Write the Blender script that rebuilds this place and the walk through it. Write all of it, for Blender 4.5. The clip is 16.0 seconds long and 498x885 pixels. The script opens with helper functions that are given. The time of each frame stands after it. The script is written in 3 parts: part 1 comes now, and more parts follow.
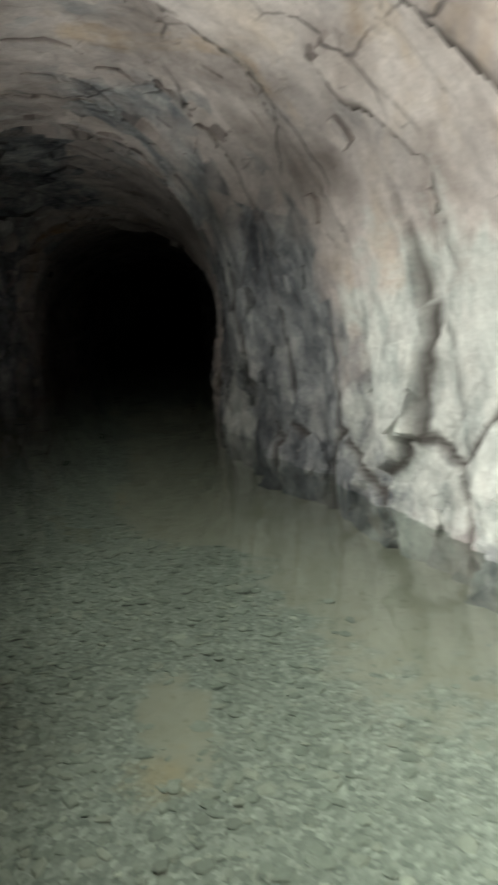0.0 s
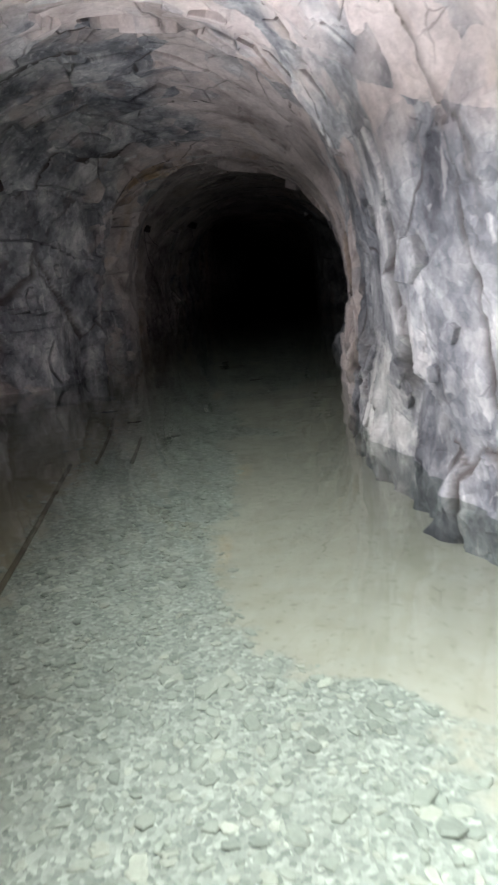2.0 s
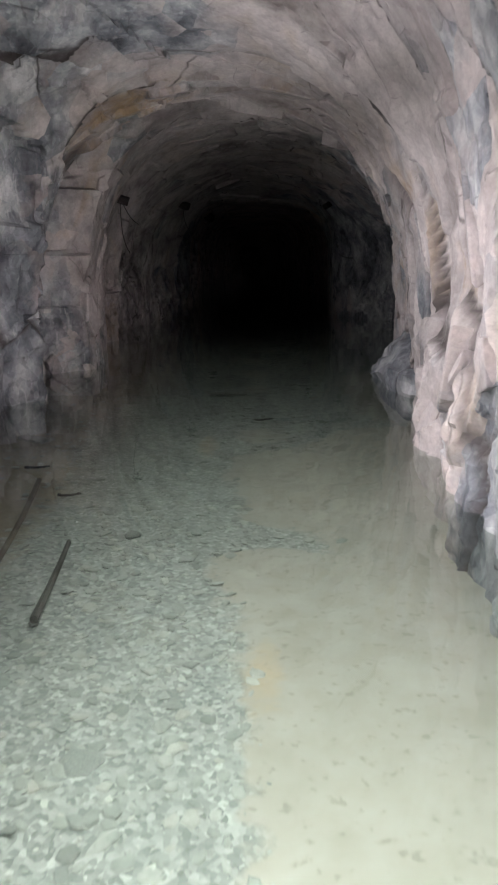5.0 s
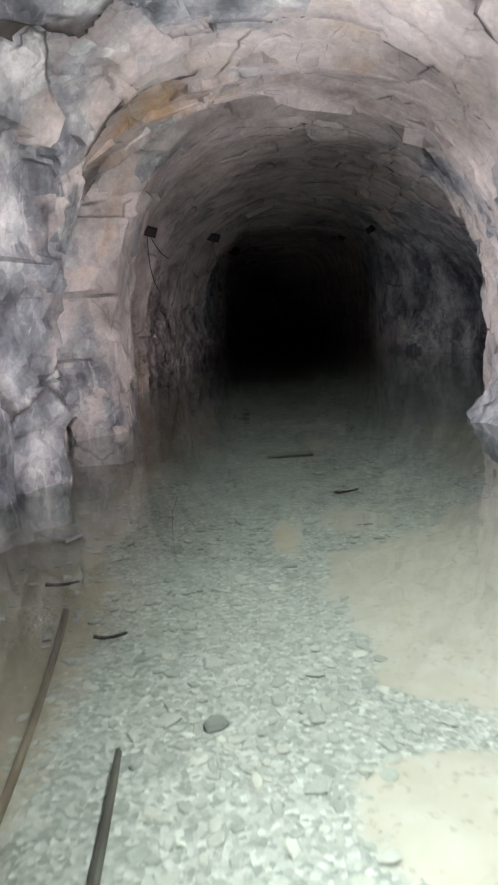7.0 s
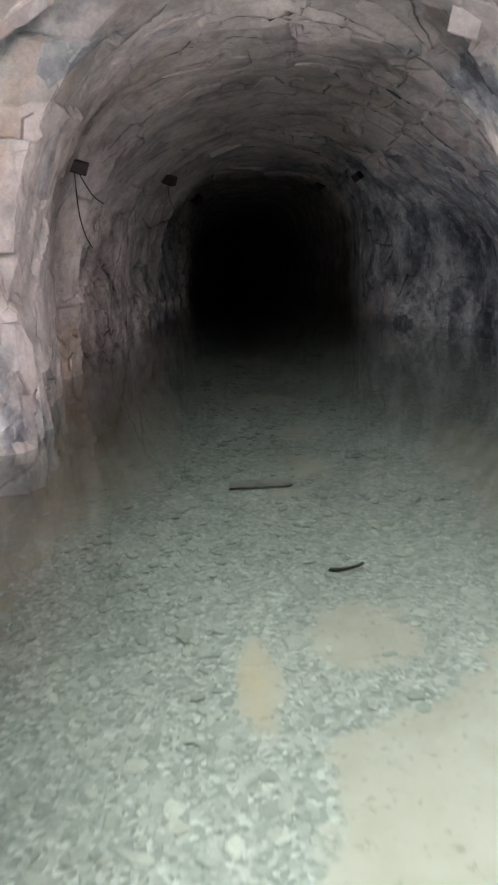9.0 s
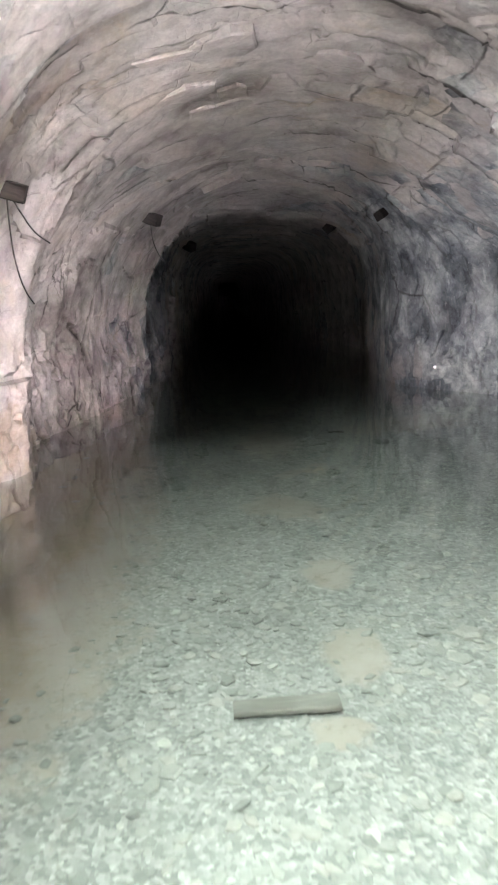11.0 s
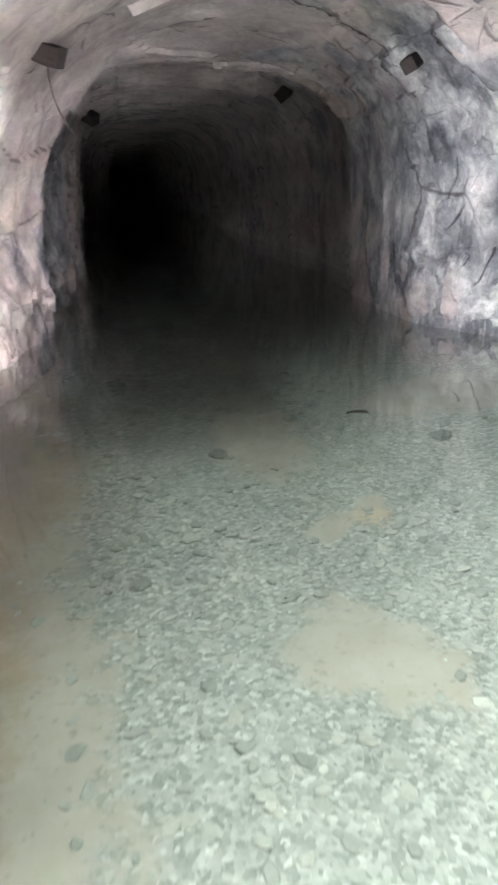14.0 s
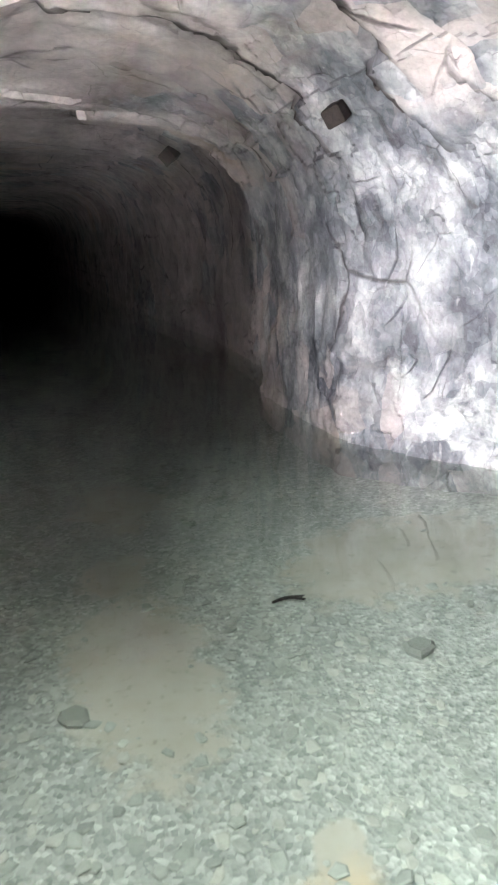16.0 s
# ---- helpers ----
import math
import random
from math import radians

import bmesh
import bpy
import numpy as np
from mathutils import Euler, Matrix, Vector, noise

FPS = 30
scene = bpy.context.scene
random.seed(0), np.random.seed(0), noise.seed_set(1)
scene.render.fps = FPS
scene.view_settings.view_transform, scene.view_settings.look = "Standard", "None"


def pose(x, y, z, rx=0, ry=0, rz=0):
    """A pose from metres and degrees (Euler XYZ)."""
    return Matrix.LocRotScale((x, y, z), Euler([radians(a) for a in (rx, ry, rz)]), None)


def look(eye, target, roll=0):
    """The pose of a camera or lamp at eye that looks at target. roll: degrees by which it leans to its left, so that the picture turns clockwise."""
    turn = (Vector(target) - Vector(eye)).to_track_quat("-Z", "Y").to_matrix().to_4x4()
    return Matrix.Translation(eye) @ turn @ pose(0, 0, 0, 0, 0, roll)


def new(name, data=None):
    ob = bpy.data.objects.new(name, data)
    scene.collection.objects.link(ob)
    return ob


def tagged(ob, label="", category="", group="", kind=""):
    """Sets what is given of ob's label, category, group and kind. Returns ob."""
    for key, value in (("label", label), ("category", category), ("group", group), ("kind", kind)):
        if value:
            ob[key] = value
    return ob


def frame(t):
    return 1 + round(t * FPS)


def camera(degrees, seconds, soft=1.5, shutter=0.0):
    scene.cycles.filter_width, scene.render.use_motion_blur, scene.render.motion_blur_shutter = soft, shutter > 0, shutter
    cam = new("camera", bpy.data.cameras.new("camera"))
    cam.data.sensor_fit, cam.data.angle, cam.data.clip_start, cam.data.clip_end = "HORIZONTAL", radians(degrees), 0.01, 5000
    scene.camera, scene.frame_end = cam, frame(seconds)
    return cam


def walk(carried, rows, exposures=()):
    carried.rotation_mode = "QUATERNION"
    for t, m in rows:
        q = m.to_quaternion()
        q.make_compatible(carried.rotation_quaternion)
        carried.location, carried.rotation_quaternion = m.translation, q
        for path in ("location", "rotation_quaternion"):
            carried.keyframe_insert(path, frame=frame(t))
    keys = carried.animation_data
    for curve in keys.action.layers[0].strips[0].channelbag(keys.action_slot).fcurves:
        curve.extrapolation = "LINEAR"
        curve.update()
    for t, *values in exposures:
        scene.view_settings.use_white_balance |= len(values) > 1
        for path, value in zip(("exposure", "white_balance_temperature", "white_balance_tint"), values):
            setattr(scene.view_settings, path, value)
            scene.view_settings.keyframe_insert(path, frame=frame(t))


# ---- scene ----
cam = camera(38.1, 16.0, soft=2.1, shutter=0.45)
PATH = [
    (0, (0.365, 0.655, 1.388), (0.609, 2.6, 0.989), -2.3),
    (0.5, (0.371, 1.042, 1.369), (0.308, 2.995, 0.941), -3.9),
    (1, (0.246, 1.495, 1.318), (0.124, 3.437, 0.856), -4.4),
    (1.5, (0.208, 1.939, 1.399), (0.203, 3.876, 0.898), -4.7),
    (2, (0.328, 2.371, 1.423), (0.267, 4.305, 0.916), -4.1),
    (2.5, (0.301, 2.736, 1.394), (0.165, 4.669, 0.896), -2.9),
    (3, (0.107, 3.236, 1.399), (0.067, 5.166, 0.877), -2.4),
    (5.5, (0.108, 5.279, 1.261), (0.085, 7.214, 0.757), -0.1),
    (6, (0.06, 5.55, 1.255), (-0.049, 7.482, 0.751), -0.0),
    (6.5, (-0.175, 5.889, 1.285), (-0.238, 7.84, 0.85), -2.2),
    (7, (-0.246, 6.224, 1.27), (-0.309, 8.179, 0.857), -3.5),
    (7.5, (-0.168, 6.658, 1.28), (-0.25, 8.613, 0.866), -3.8),
    (8, (-0.179, 7.0, 1.312), (-0.216, 8.945, 0.846), -3.3),
    (8.5, (-0.22, 7.396, 1.332), (-0.193, 9.316, 0.774), -1.8),
    (11, (-0.249, 9.546, 1.344), (-0.204, 11.502, 0.927), -2.4),
    (11.5, (-0.277, 9.92, 1.351), (-0.361, 11.846, 0.818), -0.9),
    (12, (-0.3, 10.273, 1.222), (-0.396, 12.202, 0.705), -2.2),
    (12.5, (-0.525, 10.796, 1.338), (-0.559, 12.718, 0.786), -3.9),
    (13, (-0.416, 11.307, 1.339), (-0.232, 13.201, 0.722), -2.4),
    (13.5, (-0.541, 11.715, 1.359), (-0.362, 13.581, 0.66), -1.9),
    (14, (-0.608, 12.085, 1.408), (-0.307, 13.931, 0.701), -1.9),
    (14.5, (-0.383, 12.515, 1.376), (0.006, 14.362, 0.714), -2.6),
    (15, (-0.304, 12.935, 1.455), (0.066, 14.82, 0.898), -3.2),
    (15.5, (-0.315, 13.332, 1.477), (0.242, 15.168, 0.913), -1.1),
    (16, (-0.252, 13.561, 1.486), (0.335, 15.388, 0.922), -1.2),
]

# ---- light: still spots added along the tunnel, standing in for the walker's torch ----
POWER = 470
FALL = 0.5          # how fast the stand-in spots weaken along the tunnel, per metre, imitating the torch's falloff
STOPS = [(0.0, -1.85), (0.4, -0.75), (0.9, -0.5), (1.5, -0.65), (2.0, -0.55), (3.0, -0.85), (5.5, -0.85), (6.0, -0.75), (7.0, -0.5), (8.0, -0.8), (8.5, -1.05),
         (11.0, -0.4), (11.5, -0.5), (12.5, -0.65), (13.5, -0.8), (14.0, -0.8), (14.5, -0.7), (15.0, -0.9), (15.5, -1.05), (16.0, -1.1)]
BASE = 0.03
BALANCE = [(0.0, 7000, -4), (0.5, 6600, -7), (1.0, 6500, 2), (2.0, 6420, 9), (3.0, 6400, 10), (16.0, 6400, 10)]


def along(t):
    """How far along the tunnel the walker is at t seconds."""
    return float(np.interp(t, [r[0] for r in PATH], [r[1][1] for r in PATH]))


walk(cam, [(t, look(eye, target, roll)) for t, eye, target, roll in PATH],
     [(t, BASE + s + FALL * along(t) * 1.4427, float(np.interp(t, [b[0] for b in BALANCE], [b[1] for b in BALANCE])), float(np.interp(t, [b[0] for b in BALANCE], [b[2] for b in BALANCE])))
      for t, s in STOPS])

world = bpy.data.worlds.new("underground")
world.use_nodes = True
world.node_tree.nodes["Background"].inputs[0].default_value = (0, 0, 0, 1)
world.node_tree.nodes["Background"].inputs[1].default_value = 0.0
scene.world = world

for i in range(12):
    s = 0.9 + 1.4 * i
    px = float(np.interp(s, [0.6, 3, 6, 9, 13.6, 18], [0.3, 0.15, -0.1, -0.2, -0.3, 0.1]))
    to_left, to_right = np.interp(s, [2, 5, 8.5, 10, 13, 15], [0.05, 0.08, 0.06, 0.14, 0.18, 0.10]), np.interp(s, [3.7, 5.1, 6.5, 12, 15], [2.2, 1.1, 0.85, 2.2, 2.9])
    # four added spots a stop, shares tuned to brighten or dim walls, bed, vault
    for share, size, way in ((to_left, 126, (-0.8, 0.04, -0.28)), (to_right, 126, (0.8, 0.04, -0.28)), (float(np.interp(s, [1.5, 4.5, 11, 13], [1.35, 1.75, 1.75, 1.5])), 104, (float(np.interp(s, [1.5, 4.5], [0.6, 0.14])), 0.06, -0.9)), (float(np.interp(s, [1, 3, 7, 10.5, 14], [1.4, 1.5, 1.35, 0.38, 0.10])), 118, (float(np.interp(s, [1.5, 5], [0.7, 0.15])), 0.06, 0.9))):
        # last stop, past the walk's end: only a spot brightening the right wall
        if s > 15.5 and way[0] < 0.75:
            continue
        data = bpy.data.lights.new("torch_standin", "SPOT")
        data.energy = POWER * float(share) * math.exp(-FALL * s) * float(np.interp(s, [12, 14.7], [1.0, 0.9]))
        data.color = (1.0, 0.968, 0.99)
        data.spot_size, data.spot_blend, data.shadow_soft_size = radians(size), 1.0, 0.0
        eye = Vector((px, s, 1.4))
        new("torch_standin", data).matrix_world = look(eye, eye + Vector(way))

# ---- noise ----
def hashed(*ints, seed=0):
    h = np.full(np.broadcast(*ints).shape, 1013 * seed + 7919, dtype=np.uint64)
    for k, v in enumerate(ints):
        h = (h ^ (v.astype(np.int64).astype(np.uint64) * np.uint64((0x9E3779B97F4A7C15, 0xC2B2AE3D27D4EB4F, 0x165667B19E3779F9)[k])))
        h = (h ^ (h >> np.uint64(29))) * np.uint64(0xBF58476D1CE4E5B9)
    h ^= h >> np.uint64(32)
    return (h & np.uint64(0xFFFFFF)).astype(float) / 0xFFFFFF


def value_noise(p, seed=0):
    i = np.floor(p).astype(np.int64)
    f = p - i
    f = f * f * (3 - 2 * f)
    out = 0
    for a in (0, 1):
        for b in (0, 1):
            for c in (0, 1):
                w = (f[..., 0] if a else 1 - f[..., 0]) * (f[..., 1] if b else 1 - f[..., 1]) * (f[..., 2] if c else 1 - f[..., 2])
                out = out + w * hashed(i[..., 0] + a, i[..., 1] + b, i[..., 2] + c, seed=seed)
    return out * 2 - 1


def fbm(p, scale, octaves=4, seed=0):
    out, amp = 0, 1.0
    q = np.asarray(p) * scale
    for k in range(octaves):
        out = out + amp * value_noise(q + 17.3 * k, seed + k)
        q, amp = q * 2.03, amp * 0.5
    return out


def cells(u, v, seed, offset, tilt, width):
    """Broken blocks over the plane: their height, each with its own offset and slant, the distance to the joint and the block's number."""
    iu, iv = np.floor(u).astype(np.int64), np.floor(v).astype(np.int64)
    best = np.full(u.shape, 9.0)
    second = best.copy()
    h1, h2, num = np.zeros_like(u), np.zeros_like(u), np.zeros_like(u)
    for a in (-1, 0, 1):
        for b in (-1, 0, 1):
            x, y = iu + a, iv + b
            px = x + 0.1 + 0.8 * hashed(x, y, seed=seed)
            py = y + 0.1 + 0.8 * hashed(x, y, seed=seed + 1)
            n = hashed(x, y, seed=seed + 2)
            h = (n - 0.5) * offset + tilt * ((n * 7919 % 1 - 0.5) * (u - px) + (n * 10429 % 1 - 0.5) * (v - py))
            d = np.hypot(u - px, v - py)
            near = d < best
            mid = ~near & (d < second)
            second, h2 = np.where(near, best, np.where(mid, d, second)), np.where(near, h1, np.where(mid, h, h2))
            best, h1, num = np.where(near, d, best), np.where(near, h, h1), np.where(near, n, num)
    j = second - best
    k = 0.5 * np.clip(1 - j / width, 0, 1)
    return h1 * (1 - k) + h2 * k, j, num


def sheets(y, arc, freq, step, seed):
    """Overlapping rock sheets in stepped rows: how far along its sheet a place is (0..1), the sheet's own number, and the metres to its broken edge."""
    row = np.floor(arc * step)
    u = y * freq + 0.9 * hashed(row, 0 * row, seed=seed)
    i = np.floor(u)
    return u - i, hashed(i, row, seed=seed + 1), (1 - (u - i)) / freq


# ---- materials ----
def material(name):
    m = bpy.data.materials.new(name)
    m.use_nodes = True
    nt = m.node_tree
    return m, nt, nt.nodes["Principled BSDF"]


def node(nt, kind, **inputs):
    n = nt.nodes.new(kind)
    for key, value in inputs.items():
        n.inputs[key.replace("_", " ")].default_value = value
    return n


def ramp(nt, source, stops):
    n = nt.nodes.new("ShaderNodeValToRGB")
    while len(n.color_ramp.elements) < len(stops):
        n.color_ramp.elements.new(0.5)
    for e, (p, c) in zip(n.color_ramp.elements, stops):
        e.position, e.color = p, (*c, 1) if len(c) == 3 else c
    nt.links.new(source, n.inputs[0])
    return n.outputs[0]


def mixed(nt, fac, a, b, how="MIX"):
    n = nt.nodes.new("ShaderNodeMix")
    n.data_type, n.blend_type = "RGBA", how
    for sock, v in ((n.inputs[0], fac), (n.inputs[6], a), (n.inputs[7], b)):
        if isinstance(v, bpy.types.NodeSocket):
            nt.links.new(v, sock)
        else:
            sock.default_value = v if isinstance(v, (int, float)) else (*v, 1)
    return n.outputs[2]


def maths(nt, op, a, b=0.0):
    n = nt.nodes.new("ShaderNodeMath")
    n.operation = op
    for sock, v in ((n.inputs[0], a), (n.inputs[1], b)):
        if isinstance(v, bpy.types.NodeSocket):
            nt.links.new(v, sock)
        else:
            sock.default_value = v
    return n.outputs[0]


def noise_of(nt, coords, scale, detail=5.0, rough=0.55, distort=0.0, stretch=None, turn=None):
    if stretch:
        mp = nt.nodes.new("ShaderNodeMapping")
        mp.inputs["Scale"].default_value = stretch
        if turn:
            mp.inputs["Rotation"].default_value = [radians(a) for a in turn]
        nt.links.new(coords, mp.inputs["Vector"])
        coords = mp.outputs[0]
    n = node(nt, "ShaderNodeTexNoise", Scale=scale, Detail=detail, Roughness=rough, Distortion=distort)
    nt.links.new(coords, n.inputs["Vector"])
    return n.outputs["Fac"]


def bumped(nt, bsdf, height, strength, distance):
    b = node(nt, "ShaderNodeBump", Strength=strength, Distance=distance)
    nt.links.new(height, b.inputs["Height"])
    nt.links.new(b.outputs[0], bsdf.inputs["Normal"])


def rock_material():
    m, nt, bsdf = material("tunnel_rock")
    pos = nt.nodes.new("ShaderNodeNewGeometry").outputs["Position"]
    facet, kind, joint = (nt.nodes.new("ShaderNodeAttribute") for _ in range(3))
    facet.attribute_name, kind.attribute_name, joint.attribute_name = "facet", "bluish", "joint"
    warp = node(nt, "ShaderNodeTexNoise", Scale=2.6, Detail=5.0)
    nt.links.new(pos, warp.inputs["Vector"])
    bent = mixed(nt, 0.16, pos, warp.outputs["Color"], "ADD")

    def chips(scale, stretch, turn):
        """Broken chips: a tone for each, and how far a place is from its chip's edge."""
        mp = nt.nodes.new("ShaderNodeMapping")
        mp.inputs["Scale"].default_value, mp.inputs["Rotation"].default_value = stretch, [radians(a) for a in turn]
        nt.links.new(bent, mp.inputs["Vector"])
        v = node(nt, "ShaderNodeTexVoronoi", Scale=scale)
        nt.links.new(mp.outputs[0], v.inputs["Vector"])
        one = nt.nodes.new("ShaderNodeSeparateColor")
        nt.links.new(v.outputs["Color"], one.inputs[0])
        return one.outputs[0], one.outputs[1], v.outputs["Distance"]
    c1, k1, d1 = chips(4.2, (1.0, 1.0, 0.8), (20, -25, 10))
    c2, k2, d2 = chips(11.0, (1.0, 1.0, 0.85), (-15, 30, 0))
    c3, k3, d3 = chips(26.0, (1.0, 1.0, 0.7), (10, 12, 30))
    # warm host rock
    big = noise_of(nt, pos, 1.3, 4, 0.6, 0.6)
    warm = ramp(nt, big, [(0.30, (0.24, 0.208, 0.20)), (0.43, (0.40, 0.358, 0.352)), (0.56, (0.54, 0.496, 0.495)), (0.72, (0.50, 0.432, 0.385))])
    ochre = ramp(nt, noise_of(nt, pos, 0.9, 5, 0.6, 1.0), [(0.60, (0, 0, 0)), (0.70, (1, 1, 1))])
    warm = mixed(nt, maths(nt, "MULTIPLY", ochre, 0.5), warm, (0.44, 0.32, 0.20))
    iron = nt.nodes.new("ShaderNodeAttribute")
    iron.attribute_name = "iron"
    rusty = maths(nt, "MULTIPLY", iron.outputs["Fac"], ramp(nt, noise_of(nt, bent, 4.0, 5, 0.6), [(0.42, (0, 0, 0)), (0.58, (1, 1, 1))]))
    # dark blue-grey rock, its chips from near black to chalky
    tones = maths(nt, "ADD", maths(nt, "MULTIPLY", noise_of(nt, pos, 3.0, 6, 0.6, 0.0, (1.0, 1.0, 0.6), (25, 20, 0)), 0.80),
                  maths(nt, "ADD", maths(nt, "MULTIPLY", c1, 0.06), maths(nt, "ADD", maths(nt, "MULTIPLY", c2, 0.07), maths(nt, "MULTIPLY", c3, 0.06))))
    cold = ramp(nt, tones, [(0.34, (0.055, 0.06, 0.075)), (0.45, (0.17, 0.183, 0.208)), (0.54, (0.31, 0.325, 0.348)), (0.68, (0.57, 0.575, 0.59))])
    veins = ramp(nt, noise_of(nt, bent, 3.0, 4, 0.5, 0.0, (7.0, 5.0, 0.7), (35, 28, 0)), [(0.63, (0, 0, 0)), (0.68, (1, 1, 1))])
    cold = mixed(nt, maths(nt, "MULTIPLY", veins, 0.3), cold, (0.70, 0.70, 0.70))
    patch = noise_of(nt, pos, 0.75, 6, 0.62, 0.3)
    share = maths(nt, "ADD", maths(nt, "ADD", patch, kind.outputs["Fac"]), maths(nt, "MULTIPLY", maths(nt, "SUBTRACT", c1, 0.5), 0.2))
    mask = ramp(nt, share, [(0.52, (0, 0, 0)), (0.64, (1, 1, 1))])
    colour = mixed(nt, mask, warm, cold)
    colour = mixed(nt, rusty, colour, (0.43, 0.30, 0.17))
    chalk = nt.nodes.new("ShaderNodeAttribute")
    chalk.attribute_name = "chalk"
    white = ramp(nt, maths(nt, "ADD", chalk.outputs["Fac"], maths(nt, "MULTIPLY", maths(nt, "SUBTRACT", noise_of(nt, bent, 2.6, 6, 0.65, 0.4), 0.5), 1.7)), [(0.40, (0, 0, 0)), (0.62, (1, 1, 1))])
    grey_white = ramp(nt, noise_of(nt, bent, 5.0, 6, 0.65, 0.0, (1.6, 1.6, 0.7), (20, 25, 0)), [(0.32, (0.36, 0.40, 0.40)), (0.48, (0.58, 0.605, 0.60)), (0.7, (0.74, 0.745, 0.73))])
    colour = mixed(nt, maths(nt, "MULTIPLY", white, 0.9), colour, grey_white)
    tone = ramp(nt, facet.outputs["Fac"], [(0.15, (0.84, 0.835, 0.84)), (0.85, (1.12, 1.11, 1.10))])
    colour = mixed(nt, 1.0, colour, tone, "MULTIPLY")
    chip = maths(nt, "ADD", maths(nt, "MULTIPLY", k1, 0.4), maths(nt, "ADD", maths(nt, "MULTIPLY", k2, 0.35), maths(nt, "MULTIPLY", k3, 0.25)))
    colour = mixed(nt, maths(nt, "ADD", maths(nt, "MULTIPLY", mask, 0.3), 0.55), colour, ramp(nt, chip, [(0.2, (0.78, 0.775, 0.78)), (0.8, (1.17, 1.165, 1.15))]), "MULTIPLY")
    stain = ramp(nt, noise_of(nt, pos, 3.2, 6, 0.65, 0.2), [(0.30, (0.60, 0.585, 0.58)), (0.52, (1.05, 1.045, 1.04))])
    colour = mixed(nt, 0.6, colour, stain, "MULTIPLY")
    grain = noise_of(nt, pos, 40.0, 6, 0.7)
    colour = mixed(nt, 0.5, colour, ramp(nt, grain, [(0.25, (0.62, 0.62, 0.63)), (0.75, (1.3, 1.3, 1.3))]), "MULTIPLY")
    # thin fractures drawn as dark lines, in long runs and in short fine ones
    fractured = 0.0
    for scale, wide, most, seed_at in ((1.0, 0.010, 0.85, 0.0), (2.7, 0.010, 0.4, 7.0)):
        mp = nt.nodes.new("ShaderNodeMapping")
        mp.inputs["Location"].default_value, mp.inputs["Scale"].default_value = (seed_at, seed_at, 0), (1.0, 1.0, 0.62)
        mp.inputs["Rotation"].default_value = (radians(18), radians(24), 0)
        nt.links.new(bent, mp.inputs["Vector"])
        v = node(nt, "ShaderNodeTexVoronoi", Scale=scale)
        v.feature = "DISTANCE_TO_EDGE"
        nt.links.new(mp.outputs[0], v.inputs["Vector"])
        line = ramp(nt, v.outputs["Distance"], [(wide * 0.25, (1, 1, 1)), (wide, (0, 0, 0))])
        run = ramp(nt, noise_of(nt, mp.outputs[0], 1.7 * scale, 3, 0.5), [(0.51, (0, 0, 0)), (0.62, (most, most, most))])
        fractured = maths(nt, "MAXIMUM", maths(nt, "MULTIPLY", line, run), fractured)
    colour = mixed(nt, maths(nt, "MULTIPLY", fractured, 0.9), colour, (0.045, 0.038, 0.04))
    # dark lines along the cracks, ledge edges and seams
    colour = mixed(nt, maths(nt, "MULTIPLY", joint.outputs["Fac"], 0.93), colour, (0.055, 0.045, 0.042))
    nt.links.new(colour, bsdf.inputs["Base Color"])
    rough = ramp(nt, c2, [(0.0, (0.38, 0.38, 0.38)), (0.5, (0.8, 0.8, 0.8))])
    nt.links.new(rough, bsdf.inputs["Roughness"])
    bsdf.inputs["Specular IOR Level"].default_value = 0.4
    h = maths(nt, "ADD", maths(nt, "MULTIPLY", c1, 0.9), maths(nt, "ADD", maths(nt, "MULTIPLY", c2, 0.55), maths(nt, "MULTIPLY", c3, 0.28)))
    h = maths(nt, "ADD", h, maths(nt, "MULTIPLY", noise_of(nt, pos, 18.0, 8, 0.7), 0.5))
    h = maths(nt, "SUBTRACT", h, maths(nt, "ADD", maths(nt, "MULTIPLY", d1, 0.5), maths(nt, "MULTIPLY", d2, 0.4)))
    h = maths(nt, "MULTIPLY", h, maths(nt, "ADD", maths(nt, "MULTIPLY", mask, 0.5), 0.5))
    h = maths(nt, "SUBTRACT", h, maths(nt, "MULTIPLY", fractured, 0.4))
    bumped(nt, bsdf, h, 0.8, 0.024)
    return m


